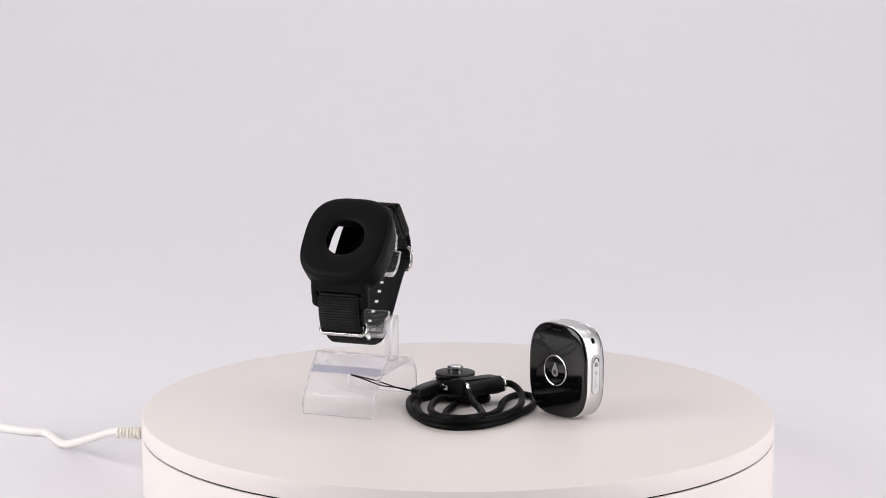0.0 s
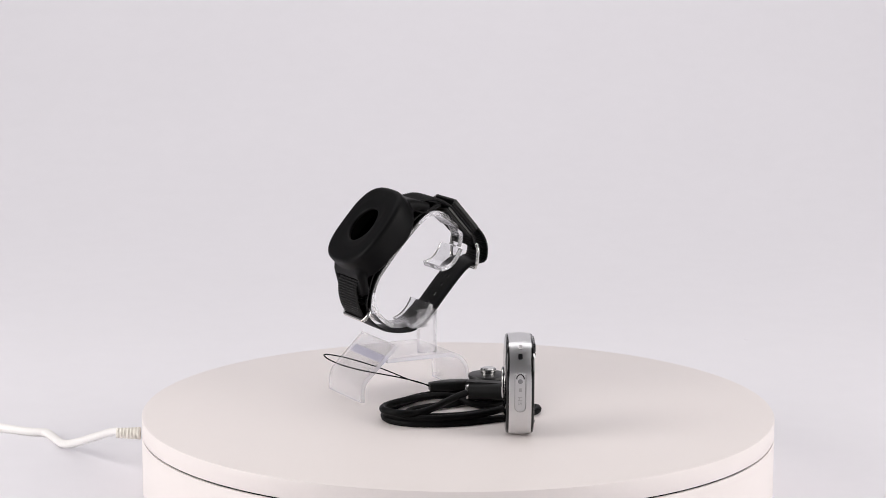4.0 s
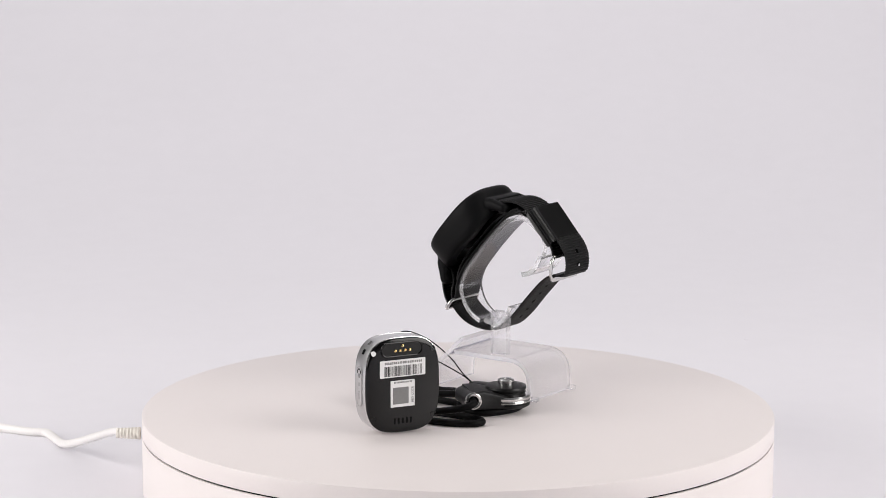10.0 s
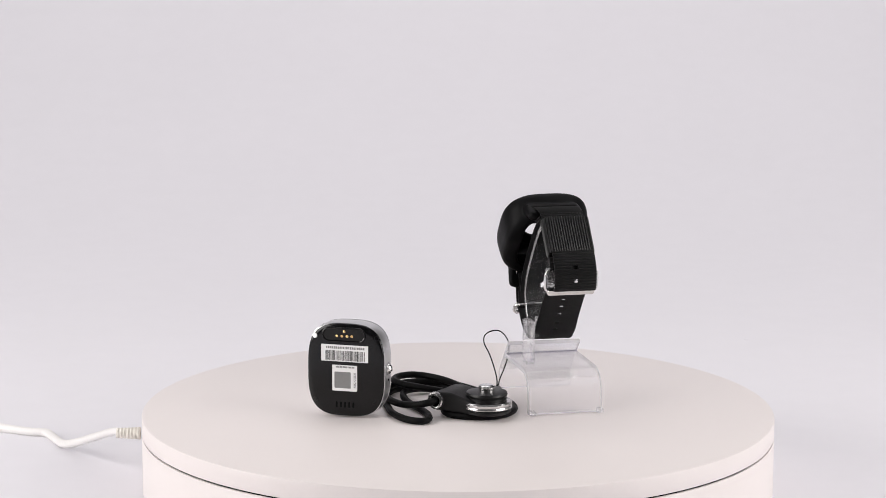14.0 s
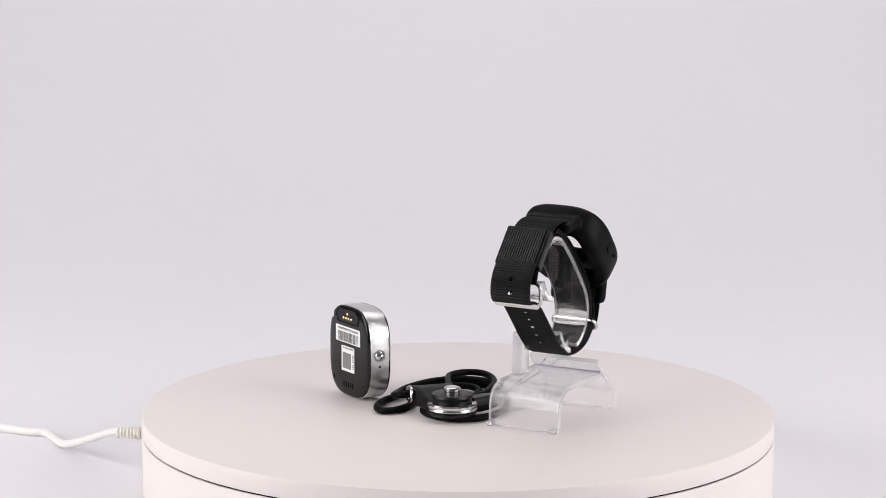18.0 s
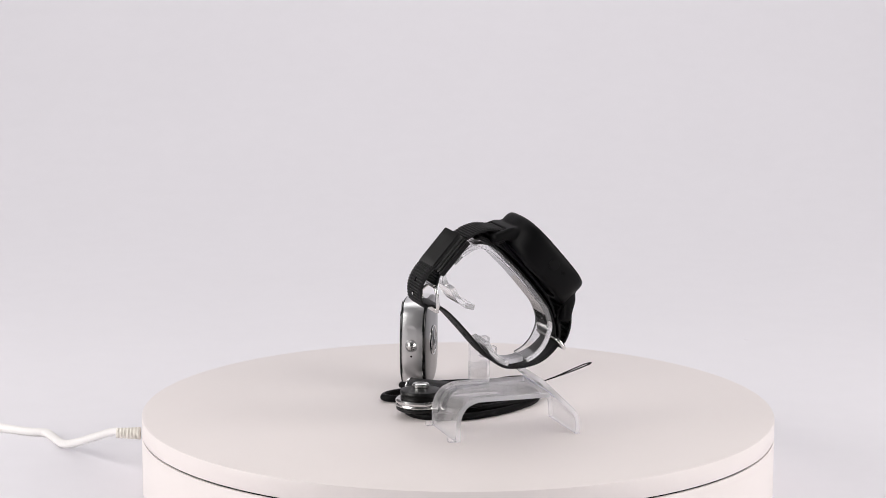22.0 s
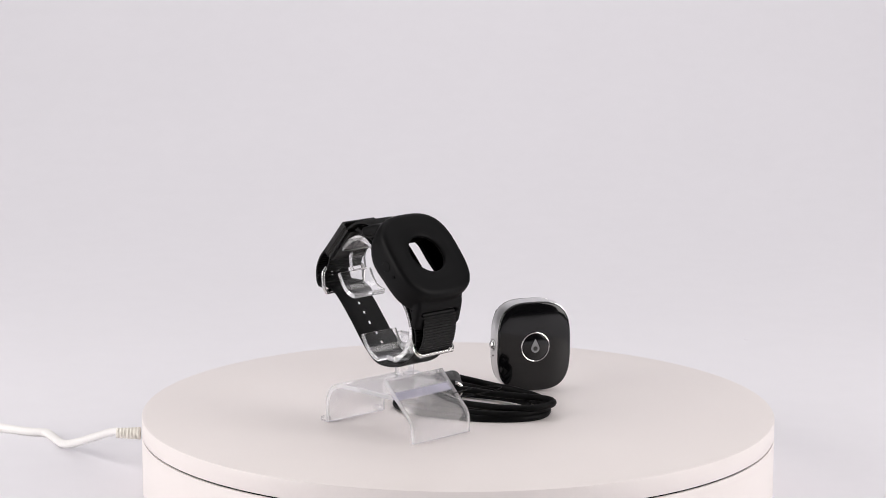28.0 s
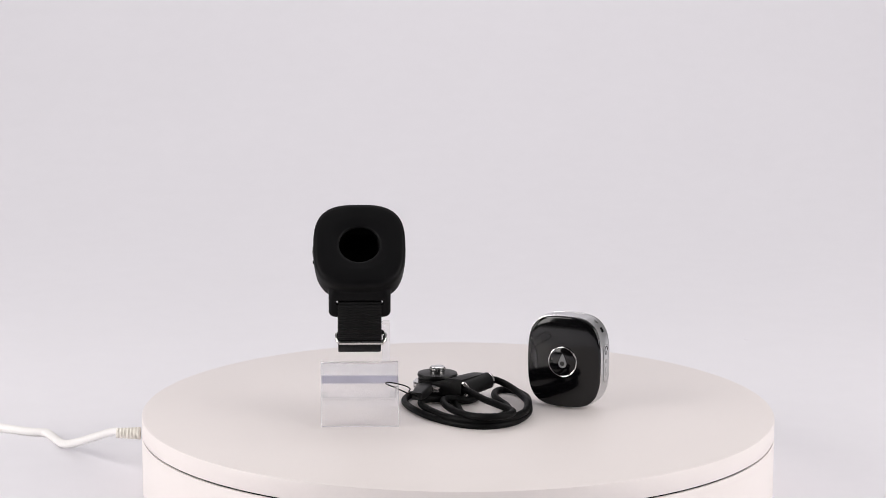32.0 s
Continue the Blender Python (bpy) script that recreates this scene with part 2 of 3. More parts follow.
wall("wall_east", pose(2.0, -0.3, 1.1, 0, -90), 2.8, 5.0, "plain grey studio wall")

# ---- turntable ----
R = 0.150
turntable = thing("turntable", pose(0, 0, FLOOR), "round white motorised display turntable with a dark gap", "turntable")
LIFT = -FLOOR
part("base_drum", turned([(0, 0), (R - 0.002, 0), (R - 0.0003, 0.001), (R, 0.003), (R, LIFT - 0.0101), (R - 0.0002, LIFT - 0.0098), (R - 0.004, LIFT - 0.0097), (0, LIFT - 0.0097)], 160), WHITE, turntable)
# black filler ring: paints the shade between drum and platter
part("gap_ring", turned([(0, LIFT - 0.0100), (R - 0.0011, LIFT - 0.0100), (R - 0.0011, LIFT - 0.0085), (0, LIFT - 0.0085)], 160), DARK, turntable, "black ring for the shade in the gap under the platter")
platter = part("platter", turned([(0, LIFT - 0.0090), (R - 0.0007, LIFT - 0.0091), (R - 0.0002, LIFT - 0.0089), (R, LIFT - 0.0085), (R, LIFT - 0.0007), (R - 0.00025, LIFT - 0.0002), (R - 0.0008, LIFT), (0, LIFT)], 160), WHITE, turntable, "smooth white rotating platter")

# ---- power cable ----
cable = thing("power_cable", pose(-0.1585, -0.003, FLOOR), "white power cable plugged into the turntable, lying slack", "cable")
off = Vector((0.1585, 0.003, -FLOOR))
pts = [p + off for p in spline(mm((-290, 137, -38), (-252.4, 115.8, -38), (-239.3, 108.7, -38), (-223.1, 100.5, -38), (-213.9, 98.3, -38), (-207.8, 87.7, -38), (-201.0, 72.2, -37), (-193.9, 63.4, -34.5), (-178.3, 35.8, -24), (-168.3, 17.3, -17.0), (-160.5, 0, -12.5)), 0.002)]
part("cord", tube(pts, lambda f: 0.0025 - 0.0006 * f, 12), CABLE, cable)
bm = bmesh.new()
rings = []
for k in range(15):
    x = -0.0045 + 0.0115 * k / 14
    r = 0.0023 + 0.0006 * k / 14 + (0.0002 if k % 2 else -0.0001)
    rings.append([Vector((x, r * math.cos(a), -FLOOR - 0.0125 + r * math.sin(a))) for a in [2 * math.pi * j / 14 for j in range(14)]])
part("strain_relief", loft(bm, rings), BEIGE, cable, "ribbed beige strain relief")

# ---- acrylic display stand ----
STAND = pose(-0.0445, 0.0151, 0, 0, 0, -18.8)
stand = thing("display_stand", STAND, "clear acrylic watch display stand with an open ring", "display stand")
X = (1, 0, 0)
ring_path = yz((20.6, 80.8), (18.8, 82.6), (16, 84.8), (10.5, 87.6), (5.3, 87.3), (-0.6, 83.6), (-10.2, 73.8), (-18.2, 64.3), (-23.2, 57.4), (-25.6, 49.4), (-23.4, 41.8), (-19.4, 36.9), (-14.5, 34.0))
part("ring", rails([p - Vector((0.0005, 0, 0)) for p in spline(ring_path, 0.0012)], X, 0.0168, 0.0024), RING_ACRYLIC, stand)
part("ring_neck", rails([p + Vector((0.003, 0, 0)) for p in spline(yz((20.9, 80.4), (22.4, 77.8), (22.9, 75.2), (22.4, 71.2), (21.9, 70.1)), 0.0012)], X, 0.0085, 0.0024), RING_ACRYLIC, stand)
part("ring_hook", rails(spline(yz((21.6, 69.6), (19, 64.8), (15.5, 61.5), (11.2, 60.2)), 0.0012), X, 0.0195, 0.0024), RING_ACRYLIC, stand)
part("lower_neck", rails(spline(yz((-14.2, 33.9), (-9.5, 33.0), (-5.4, 33.2)), 0.0012), X, 0.0085, 0.0024), RING_ACRYLIC, stand)
part("ring_end", rails(spline(yz((-5.2, 33.2), (-1.8, 34.7), (1.6, 37.6), (3.9, 40.9), (5.0, 43.4)), 0.0012), X, 0.0205, 0.0024), RING_ACRYLIC, stand)
deck = spline(yz((21.2, 0.3), (21.2, 8), (20.2, 13), (17.2, 17), (12.5, 19)), 0.001) + spline(yz((11, 19.2), (-8, 19.2), (-22.6, 19.2)), 0.003)
part("deck", rails(deck, X, 0.036, 0.0022), ACRYLIC, stand)
front = spline(yz((-18.1, 26.3), (-26, 18.6), (-34.0, 10.8)), 0.002) + spline(yz((-34.9, 9.6), (-35.7, 7.8), (-36, 6)), 0.0008) + spline(yz((-36.1, 4.5), (-36.3, 0.2)), 0.002)
part("front_plate", rails(front, X, 0.036, 0.0022), ACRYLIC, stand)
# added strip: paints the lilac band that refraction makes at the fold
part("glue_joint", rails(spline(yz((-22.1, 20.7), (-25.1, 17.8)), 0.0012), X, 0.0354, 0.0003), FOLD_TINT, stand, "pale lilac strip painting the refraction where deck meets front plate")
part("post", plate(rounded(0.0094, 0.0215, 0.001, 3, 0.0012, 0.0310), "x", 0.0108, 0.0146, 0.0004), ACRYLIC, stand)
part("bracket", plate(rounded(0.008, 0.005, 0.001, 3, -0.002, 0.0352), "x", 0.0080, 0.0109, 0.0003), ACRYLIC, stand)
for x in (-0.0165, 0.0165):
    part("foot", plate(rounded(0.0042, 0.0022, 0.0007, 3, 0.0238, 0.0014), "x", x - 0.0014, x + 0.0014, 0.0003), ACRYLIC, stand)
for ob in stand.children:
    ob.visible_shadow = not ob.name.startswith("ring")
    if not ob.name.startswith("glue"):
        ob.data.materials.append(RIM if ob.name.startswith("ring") else EDGE_GLOW)

# ---- wrist band in its silicone cover ----
band = thing("wrist_band", STAND, "black silicone cover on a woven nylon strap, on the stand", "watch strap")
RIB = 0.00064
inner = spline(yz((10.5, 91.6), (8, 91.0), (4, 89.2), (-1.6, 84.9), (-11.1, 75.2), (-19.2, 65.6), (-24.6, 58), (-27.3, 50.4), (-27.9, 45.2), (-29.4, 41.6)), RIB)
run = spline(yz((-30.2, 42.2), (-29.4, 40.4), (-26.4, 37.0), (-22.5, 34.0), (-17.4, 31.9), (-9.5, 30.9), (-2.4, 32.1), (5.0, 38.1), (13.3, 47.7), (20.4, 55.6), (25.0, 59.8), (28.8, 61.6), (33, 62.0)), RIB)
total = len(run)
for i, p in enumerate(run):
    f = min(1.0, max(0.0, (i / total - 0.15) / 0.55))
    p.x = 0.0008 * f * f * (3 - 2 * f)


def near(y, z):
    """The fraction along the long strap that lies nearest to a point of the profile."""
    return min(range(total), key=lambda i: (run[i].y - y * MM) ** 2 + (run[i].z - z * MM) ** 2) / (total - 1)


part("strap", ribbon(run, X, 0.0198, 0.0010, 0.0001, [near(*h) for h in ((19.2, 54.3), (15.6, 50.4), (11.8, 46.0), (8.2, 41.8), (4.2, 37.3))], smooth_back=True), NYLON, band, "woven black nylon strap with punched holes")
part("inner_strap", ribbon(inner, X, 0.0196, 0.0010), NYLON, band)
end = spline(yz((33, 62.0), (35.2, 62.4), (36.3, 64.8), (36.4, 69.4), (34.8, 74.2), (31.3, 78.8), (26.9, 82.4), (22.8, 86.4)), RIB)
punched = [min(range(len(end)), key=lambda i: (end[i] - h).length) / (len(end) - 1) for h in yz((36.3, 66.4), (35.6, 72.4))]
part("strap_end", ribbon([p - Vector((0.0004, 0, 0)) for p in end], X, 0.0200, 0.0013, 0.00019, punched), NYLON, band)
upper = spline(yz((9, 92.3), (5.5, 91.0), (2.2, 89.2), (-1.8, 89.8), (-4.4, 92.0), (-3.4, 94.3), (0.2, 94.8), (4.4, 95.3), (8.5, 94.7), (12.5, 93.0), (17, 89.8), (21.5, 84.8), (25, 79.6), (27.6, 75.8), (28.8, 72.6), (29.3, 70.2)), RIB)
part("upper_strap", ribbon(upper, X, 0.0200, 0.0013, 0.00019), NYLON, band)
lower = spline(yz((-29.6, 42.6), (-30.0, 47.0), (-29.0, 51.5), (-29.4, 55.5), (-31.2, 58.2), (-33.4, 58.6), (-34.9, 56.4), (-35.3, 52.5), (-34.9, 48.0), (-33.6, 43.8), (-31.7, 40.7), (-30.3, 39.6), (-29.6, 41.2)), RIB)
part("lower_strap", ribbon(lower, X, 0.0200, 0.0012, 0.00019), NYLON, band)
# woven keeper wrapped round the strap layers
kc, ka = Vector((0, 0.0224, 0.0847)), Vector((0, 0.655, -0.756))
kn = Vector((0, 0.756, 0.655))
loop = [kc + Vector((x, 0, 0)) + kn * d for x, d in rounded(0.0210, 0.0056, 0.0020, 5)]
part("woven_keeper", ribbon(spline(loop, 0.0006, True), ka, 0.0190, 0.0012, 0.00033, closed=True), WEBBING, band, "ribbed woven keeper loop")


def wire(name, centre, a, b, w, h, r, rad, label, parent=band):
    """A rounded rectangle of round metal wire in the plane of a and b."""
    pts = [Vector(centre) * MM + Vector(a) * p + Vector(b) * q for p, q in rounded(w, h, r, 8)]
    return part(name, tube(spline(pts, 0.0008, True), rad, 10, True), STEEL, parent, label)


buckle = wire("buckle", (0, 29.6, 65.4), X, (0, 0.09, 0.996), 0.0245, 0.0108, 0.003, 0.00085, "polished steel buckle frame")
part("prong", tube(spline(mm((0, 29.9, 70.4), (0, 32, 68.8), (-0.4, 34.8, 67.0), (-0.4, 37.6, 66.4)), 0.0008), 0.0007, 8), STEEL, buckle)
part("buckle_bar", plate(rounded(0.0228, 0.0026, 0.001, 4, 0, 0), "z", -0.0006, 0.0006, 0.0002), STEEL, buckle, at=pose(0, 0.0293, 0.0600, 70, 0, 0))
wire("metal_loop", (0.6, -30.4, 41.1), X, (0, 0.64, 0.77), 0.0222, 0.0058, 0.0022, 0.0010, "polished steel strap loop")

# silicone cover, tilted back over the ring: u across, v up the face, n out of it
C0 = Vector((0, -0.0272, 0.0844))
EV, EN = Vector((0, 0.655, 0.756)), Vector((0, -0.756, 0.655))


def cov(u, v, n):
    return C0 + Vector((u, 0, 0)) + EV * v + EN * n


def outline(s, n, lean=0.0):
    """One ring of the cover: s scales the outer form, n is its depth."""
    return [cov(u * s, v * s + lean, n * MM) for u, v in superoval(0.0212, 0.0221, 3.0, 96)]


def circle(r, n):
    return [cov(r * math.cos(2 * math.pi * k / 96), r * math.sin(2 * math.pi * k / 96), n * MM) for k in range(96)]


def opening(d, n):
    """The tall rounded opening in the cover's back."""
    return [cov(u, v - 0.0004, n * MM) for u, v in superoval(0.0127 + d, 0.0172 + d, 3.6, 96)]


case_pts = spline([C0 + EV * v * MM + EN * n * MM + Vector((-0.0004, 0, 0)) for v, n in ((24, -19.5), (19, -17.6), (12, -16.4), (0, -15.9), (-12, -16.2), (-19, -17.6), (-24, -20))], RIB)
part("case_strap", ribbon(case_pts, X, 0.0184, 0.0013, 0.0001), NYLON, band)


def bulge(ring):
    """The cover's back edge stands a little deeper beside the key than at its corners."""
    return [q - EN * 0.0013 * math.exp(-(((q - C0).dot(EV) - 0.005) / 0.008) ** 2) for q in ring]


rings = [circle(0.0093, -1.9), circle(0.0093, -0.8), circle(0.0096, -0.25), circle(0.0103, -0.05), outline(0.62, 0.3), outline(0.80, 0.25), outline(0.90, 0.1), outline(0.965, -0.4), outline(0.995, -1.4), outline(1.006, -3.0),
         outline(1.004, -5.5, -0.0001), outline(0.994, -8, -0.0005), bulge(outline(0.975, -11.0, -0.0011)), bulge(outline(0.945, -13.0, -0.0017)), bulge(outline(0.90, -13.9, -0.0020)), bulge(outline(0.86, -14.1, -0.0020)), bulge(opening(0.0003, -14.2)), opening(0.0, -13.6), opening(0.0002, -12.6), outline(0.88, -11.0, -0.0012), outline(0.92, -6), outline(0.90, -3), outline(0.80, -1.9)]
bm = loft(bmesh.new(), rings, True)


def lug(bm, path, half, root, tip):
    """A rubber tongue along (v, n) points in millimetres, thinning from root to tip, with a slot for the strap."""
    p = spline([cov(0, v * MM, n * MM) for v, n in path], 0.0005)
    last = len(p) - 1

    def length(x, lo_f, hi_f, w):
        rings = []
        for i in range(round(lo_f * last), round(hi_f * last) + 1):
            d = (p[min(i + 1, last)] - p[max(i - 1, 0)]).normalized()
            nor, f = d.cross(Vector(X)), i / last
            th = root + (tip - root) * min(1.0, f * 1.35)
            past = max(0.0, (last - i) * 0.0005)
            trim = 0.0030 - math.sqrt(max(0.0, 0.0030 ** 2 - max(0.0, 0.0030 - past) ** 2)) if w > 0.004 and hi_f == 1.0 else 0.0
            th *= 1 - 0.45 * max(0.0, 1 - past / 0.0012)
            rings.append([p[i] + Vector((x + u, 0, 0)) + nor * y for u, y in rounded((w - trim) * 2, th * 2, th * 0.85, 5)])
        loft(bm, rings)
    length(0, 0.0, 0.58, half)
    for x in (half - 0.0018, 0.0018 - half):
        length(x, 0.45, 0.90, 0.0018)
    length(0, 0.68, 1.0, half)


lug(bm, ((-13, -6.6), (-19.7, -9.0), (-24.2, -13.2), (-28.1, -18.4)), 0.0143, 0.0046, 0.0021)
lug(bm, ((13, -7), (19.0, -9.0), (22.8, -13.4), (25.2, -18.8)), 0.0135, 0.0046, 0.0022)
cover = part("cover", bm, SILICONE, band, "matte black silicone tracker cover with a round opening and strap lugs")
fuse = cover.modifiers.new("fuse", "REMESH")
fuse.mode, fuse.voxel_size, fuse.use_smooth_shade = "VOXEL", 0.00036, True
soften = cover.modifiers.new("soften", "SMOOTH")
soften.factor, soften.iterations = 0.5, 22
side = Matrix.Rotation(radians(-90), 4, "Y")
part("side_bump", turned([(0, -0.0005), (0.0024, -0.0005), (0.0025, 0.0001), (0.0023, 0.0003), (0, 0.0005)], 32), SILICONE, band, at=Matrix.Translation(cov(-0.0212, -0.0004, -0.0064)) @ side)
part("vent_hole", turned([(0, 0), (0.0008, 0), (0.0008, 0.0007), (0, 0.0007)], 16), DARK, band, "tiny round hole", at=Matrix.Translation(cov(-0.0208, -0.0066, -0.0056)) @ side)

# ---- tracker, standing on its lower edge ----
TRACKER = pose(0.05110, -0.01430, 0.0003, 0, 0, -46.6)
tracker = thing("pendant_tracker", TRACKER, "small black and silver pendant tracker standing on its edge", "tracker")
HZ = 0.0224


def shell(s, y, d=0.0):
    return [Vector((u * s, y * MM, HZ + v * s)) for u, v in superoval(0.0190 + d, 0.0224 + d, 3.2, 112)]


part("metal_frame", loft(bmesh.new(), [shell(0.93, -4.9), shell(0.985, -4.9), shell(0.993, -4.0), shell(1.0, -2.2), shell(1.003, 0), shell(1.0, 2.2), shell(0.993, 4.0), shell(0.985, 4.9), shell(0.93, 4.9)]), SATIN, tracker, "satin silver metal frame")
for y in (-5.0, 5.0):
    part("bright_rim", loft(bmesh.new(), [shell(0.975, y - 0.22), shell(0.993, y - 0.12), shell(0.993, y + 0.12), shell(0.975, y + 0.22)]), CHROME, tracker)
part("front_glass", loft(bmesh.new(), [shell(0.97, -4.9), shell(0.982, -5.3), shell(0.978, -5.8), shell(0.96, -6.2), shell(0.925, -6.42), shell(0.85, -6.62), shell(0.7, -6.88), shell(0.5, -7.1), shell(0.3, -7.24), shell(0.12, -7.29)]), GLOSS, tracker, "glossy black front")
part("back_cover", loft(bmesh.new(), [shell(0.97, 4.9), shell(0.982, 5.3), shell(0.978, 5.8), shell(0.96, 6.15), shell(0.925, 6.35), shell(0.85, 6.48), shell(0.6, 6.5), shell(0.3, 6.5)]), BACK, tracker, "smooth black plastic back")

FRONT = pose(0, -0.00718, 0.0226, 90, 0, 0)
button = part("front_button", turned([(0, 0), (0.0067, 0), (0.0068, 0.0003), (0.0062, 0.0005), (0, 0.0003)], 64), GLOSS, tracker, at=FRONT)
part("button_ring", tube(spline([Vector((0.00705 * math.cos(a), 0.00705 * math.sin(a), 0.0003)) for a in [2 * math.pi * k / 32 for k in range(32)]], 0.0006, True), 0.00032, 8, True), CHROME, button, "thin bright ring")
drop = [(0.0021 * math.cos(radians(a)), -0.0008 + 0.0021 * math.sin(radians(a))) for a in range(-215, 36, 10)] + [(0.0012, 0.0018), (0.0004, 0.0033), (0.0, 0.0040), (-0.0004, 0.0033), (-0.0012, 0.0018)]
icon = part("droplet_icon", plate(drop, "z", 0.00045, 0.00060), ICON, button, "grey water-drop emblem")
part("icon_ring", turned([(0.00075, 0.0), (0.0011, 0.0), (0.0011, 0.00012), (0.00075, 0.00012), (0.00075, 0.0)], 24, (0, -0.0008, 0.00062)), INK, icon)

BY = 0.0065          # the back face
recess = part("charging_port", tube(spline([Vector((x, BY + 0.0001, z)) for x, z in rounded(0.0205, 0.0062, 0.0030, 8, 0.0008, 0.0393)], 0.0006, True), 0.0005, 8, True), BACK, tracker, "raised oval rim round the charging contacts")
part("recess_floor", plate(rounded(0.0198, 0.0056, 0.0026, 8, 0.0008, 0.0393), "y", BY - 0.0002, BY + 0.0002), MATTE, recess)
for x, z in ((4.1, 38.7), (1.7, 38.7), (-0.8, 38.7), (-3.2, 38.7), (0.5, 40.9)):
    part("contact", turned([(0, 0), (0.0007, 0), (0.0007, 0.0003), (0.0004, 0.0006), (0, 0.0007)], 14), GOLD, recess, "gold contact pin", at=pose(x * MM, BY + 0.0001, z * MM, -90, 0, 0))


def on_back(x, z, sink=0.0):
    """A pose on the rounded rim of the back, facing out of it."""
    u, v = x / 0.019, (z - HZ) / 0.0224
    n = Vector((0.32 * u, 1.0, 0.32 * v)).normalized()
    return Matrix.Translation(Vector((x, 0.00632 - sink, z))) @ n.to_track_quat("Z", "Y").to_matrix().to_4x4()


part("white_dot", turned([(0, -0.0002), (0.0012, -0.0002), (0.0012, 0.0001), (0.0011, 0.0002), (0, 0.0002)], 24), WDOT, tracker, at=on_back(0.0150, 0.0383))
for x, z in ((-0.0150, 0.0383), (-0.0148, 0.0075), (0.0150, 0.0075)):
    part("screw", turned([(0.0007, 0), (0.0013, 0), (0.0013, 0.0003), (0.0010, 0.0003), (0.0009, 0.0001), (0.0, 0.0001)], 20), MATTE, tracker, at=on_back(x, z, 0.00022))
for k in range(5):
    part("vent_slot", plate(rounded(0.0009, 0.0028, 0.0004, 3, 0.0044 - 0.00205 * k, 0.0059), "y", BY - 0.0004, BY + 0.00006), DARK, tracker)


def text_bars(x0, x1, z, h, parent):
    """One line of print too small to read, as short bars."""
    bm = bmesh.new()
    x = x0
    while x < x1 - h * 0.5:
        w = h * rng.choice((0.45, 0.6, 0.7))
        lo_v = [bm.verts.new((a, BY + 0.0001, b)) for a, b in ((x, z - h / 2), (x + w, z - h / 2), (x + w, z + h / 2), (x, z + h / 2))]
        hi_v = [bm.verts.new((q.co.x, BY + 0.00015, q.co.z)) for q in lo_v]
        bm.faces.new(hi_v)
        for i in range(4):
            bm.faces.new((lo_v[i], lo_v[i - 1], hi_v[i - 1], hi_v[i]))
        x += w + h * 0.25
    tagged(part("printed_line", bm, GREYINK, parent), kind="stuff")


rng = random.Random(5)
bar_label = part("barcode_label", plate(rounded(0.0230, 0.0080, 0.0003, 2, 0.0004, 0.0305), "y", BY, BY + 0.00012), LABEL, tracker, "white printed label with a barcode")
bm = bmesh.new()
x = -0.0094
while x < 0.0100:
    w = rng.choice((0.00018, 0.00018, 0.00034, 0.0005))
    vs = [bm.verts.new((a, BY + 0.00015, b)) for a, b in ((x, 0.0270), (x + w, 0.0270), (x + w, 0.0317), (x, 0.0317))]
    up = [bm.verts.new((q.co.x, BY + 0.0001, q.co.z)) for q in vs]
    bm.faces.new(vs)
    for i in range(4):
        bm.faces.new((vs[i], vs[i - 1], up[i - 1], up[i]))
    x += w + rng.choice((0.00018, 0.00026, 0.0004))
tagged(part("barcode", bm, INK, bar_label), kind="stuff")
text_bars(-0.0093, 0.0100, 0.0331, 0.0011, bar_label)
code_label = part("square_label", plate(rounded(0.0122, 0.0124, 0.0003, 2, 0.0004, 0.01865), "y", BY, BY + 0.00012), LABEL, tracker, "white square printed label")
part("printed_square", plate(rounded(0.0080, 0.0078, 0.0003, 2, 0.0014, 0.0177), "y", BY + 0.0001, BY + 0.00015), GREYINK, code_label)
text_bars(-0.0044, 0.0053, 0.0239, 0.0008, code_label)
lettering("REG CODE", 0.0015, INK, code_label, "words", pose(-0.0046, BY + 0.00015, 0.0178, 90, -90, 180))

# side with the card tray and two ports
SX = 0.0190
tray = part("card_tray", plate(rounded(0.0046, 0.0180, 0.0022, 8, 0, 0.0224), "x", SX - 0.0008, SX + 0.00022, 0.0001), SATIN, tracker, "silver card tray cover")
part("tray_seam", tube(spline([Vector((SX + 0.0001, y, z)) for y, z in rounded(0.0050, 0.0184, 0.0024, 8, 0, 0.0224)], 0.0006, True), 0.00014, 6, True), SEAM, tray)
part("tray_latch", turned([(0, 0), (0.0011, 0), (0.0011, 0.0002), (0.0009, 0.0003), (0, 0.00032)], 24), ICON, tray, "dark round mark", at=pose(SX + 0.0001, 0, 0.0274, 0, 90, 0))
# black arc in place of the shadow in the recess above the tray
part("nail_groove", tube([Vector((SX + 0.00018, 0.0017 * math.cos(a), 0.0284 + 0.0022 * math.sin(a))) for a in [math.pi * k / 16 for k in range(17)]], 0.00026, 8), DARK, tray, "dark curved line painting the recess shadow at the tray's end")
lettering("SIM", 0.0027, SEAM, tray, "words", pose(SX + 0.00024, 0, 0.0184, 90, -90, 90))
part("card_icon", plate(rounded(0.0014, 0.0017, 0.0002, 2, 0, 0.0234), "x", SX + 0.0002, SX + 0.00030), SEAM, tray)
part("port", plate(rounded(0.0026, 0.0019, 0.0005, 4, 0.0004, 0), "z", -0.0004, 0.0003), DARK, tracker, "small dark port", at=pose(0.0165, 0, 0.0386, 0, 61, 0))
part("port", plate(rounded(0.0026, 0.0016, 0.0005, 4, 0.0004, 0), "z", -0.0004, 0.0003), STEEL, tracker, "small metal port", at=pose(0.0133, 0, 0.0421, 0, 36, 0))
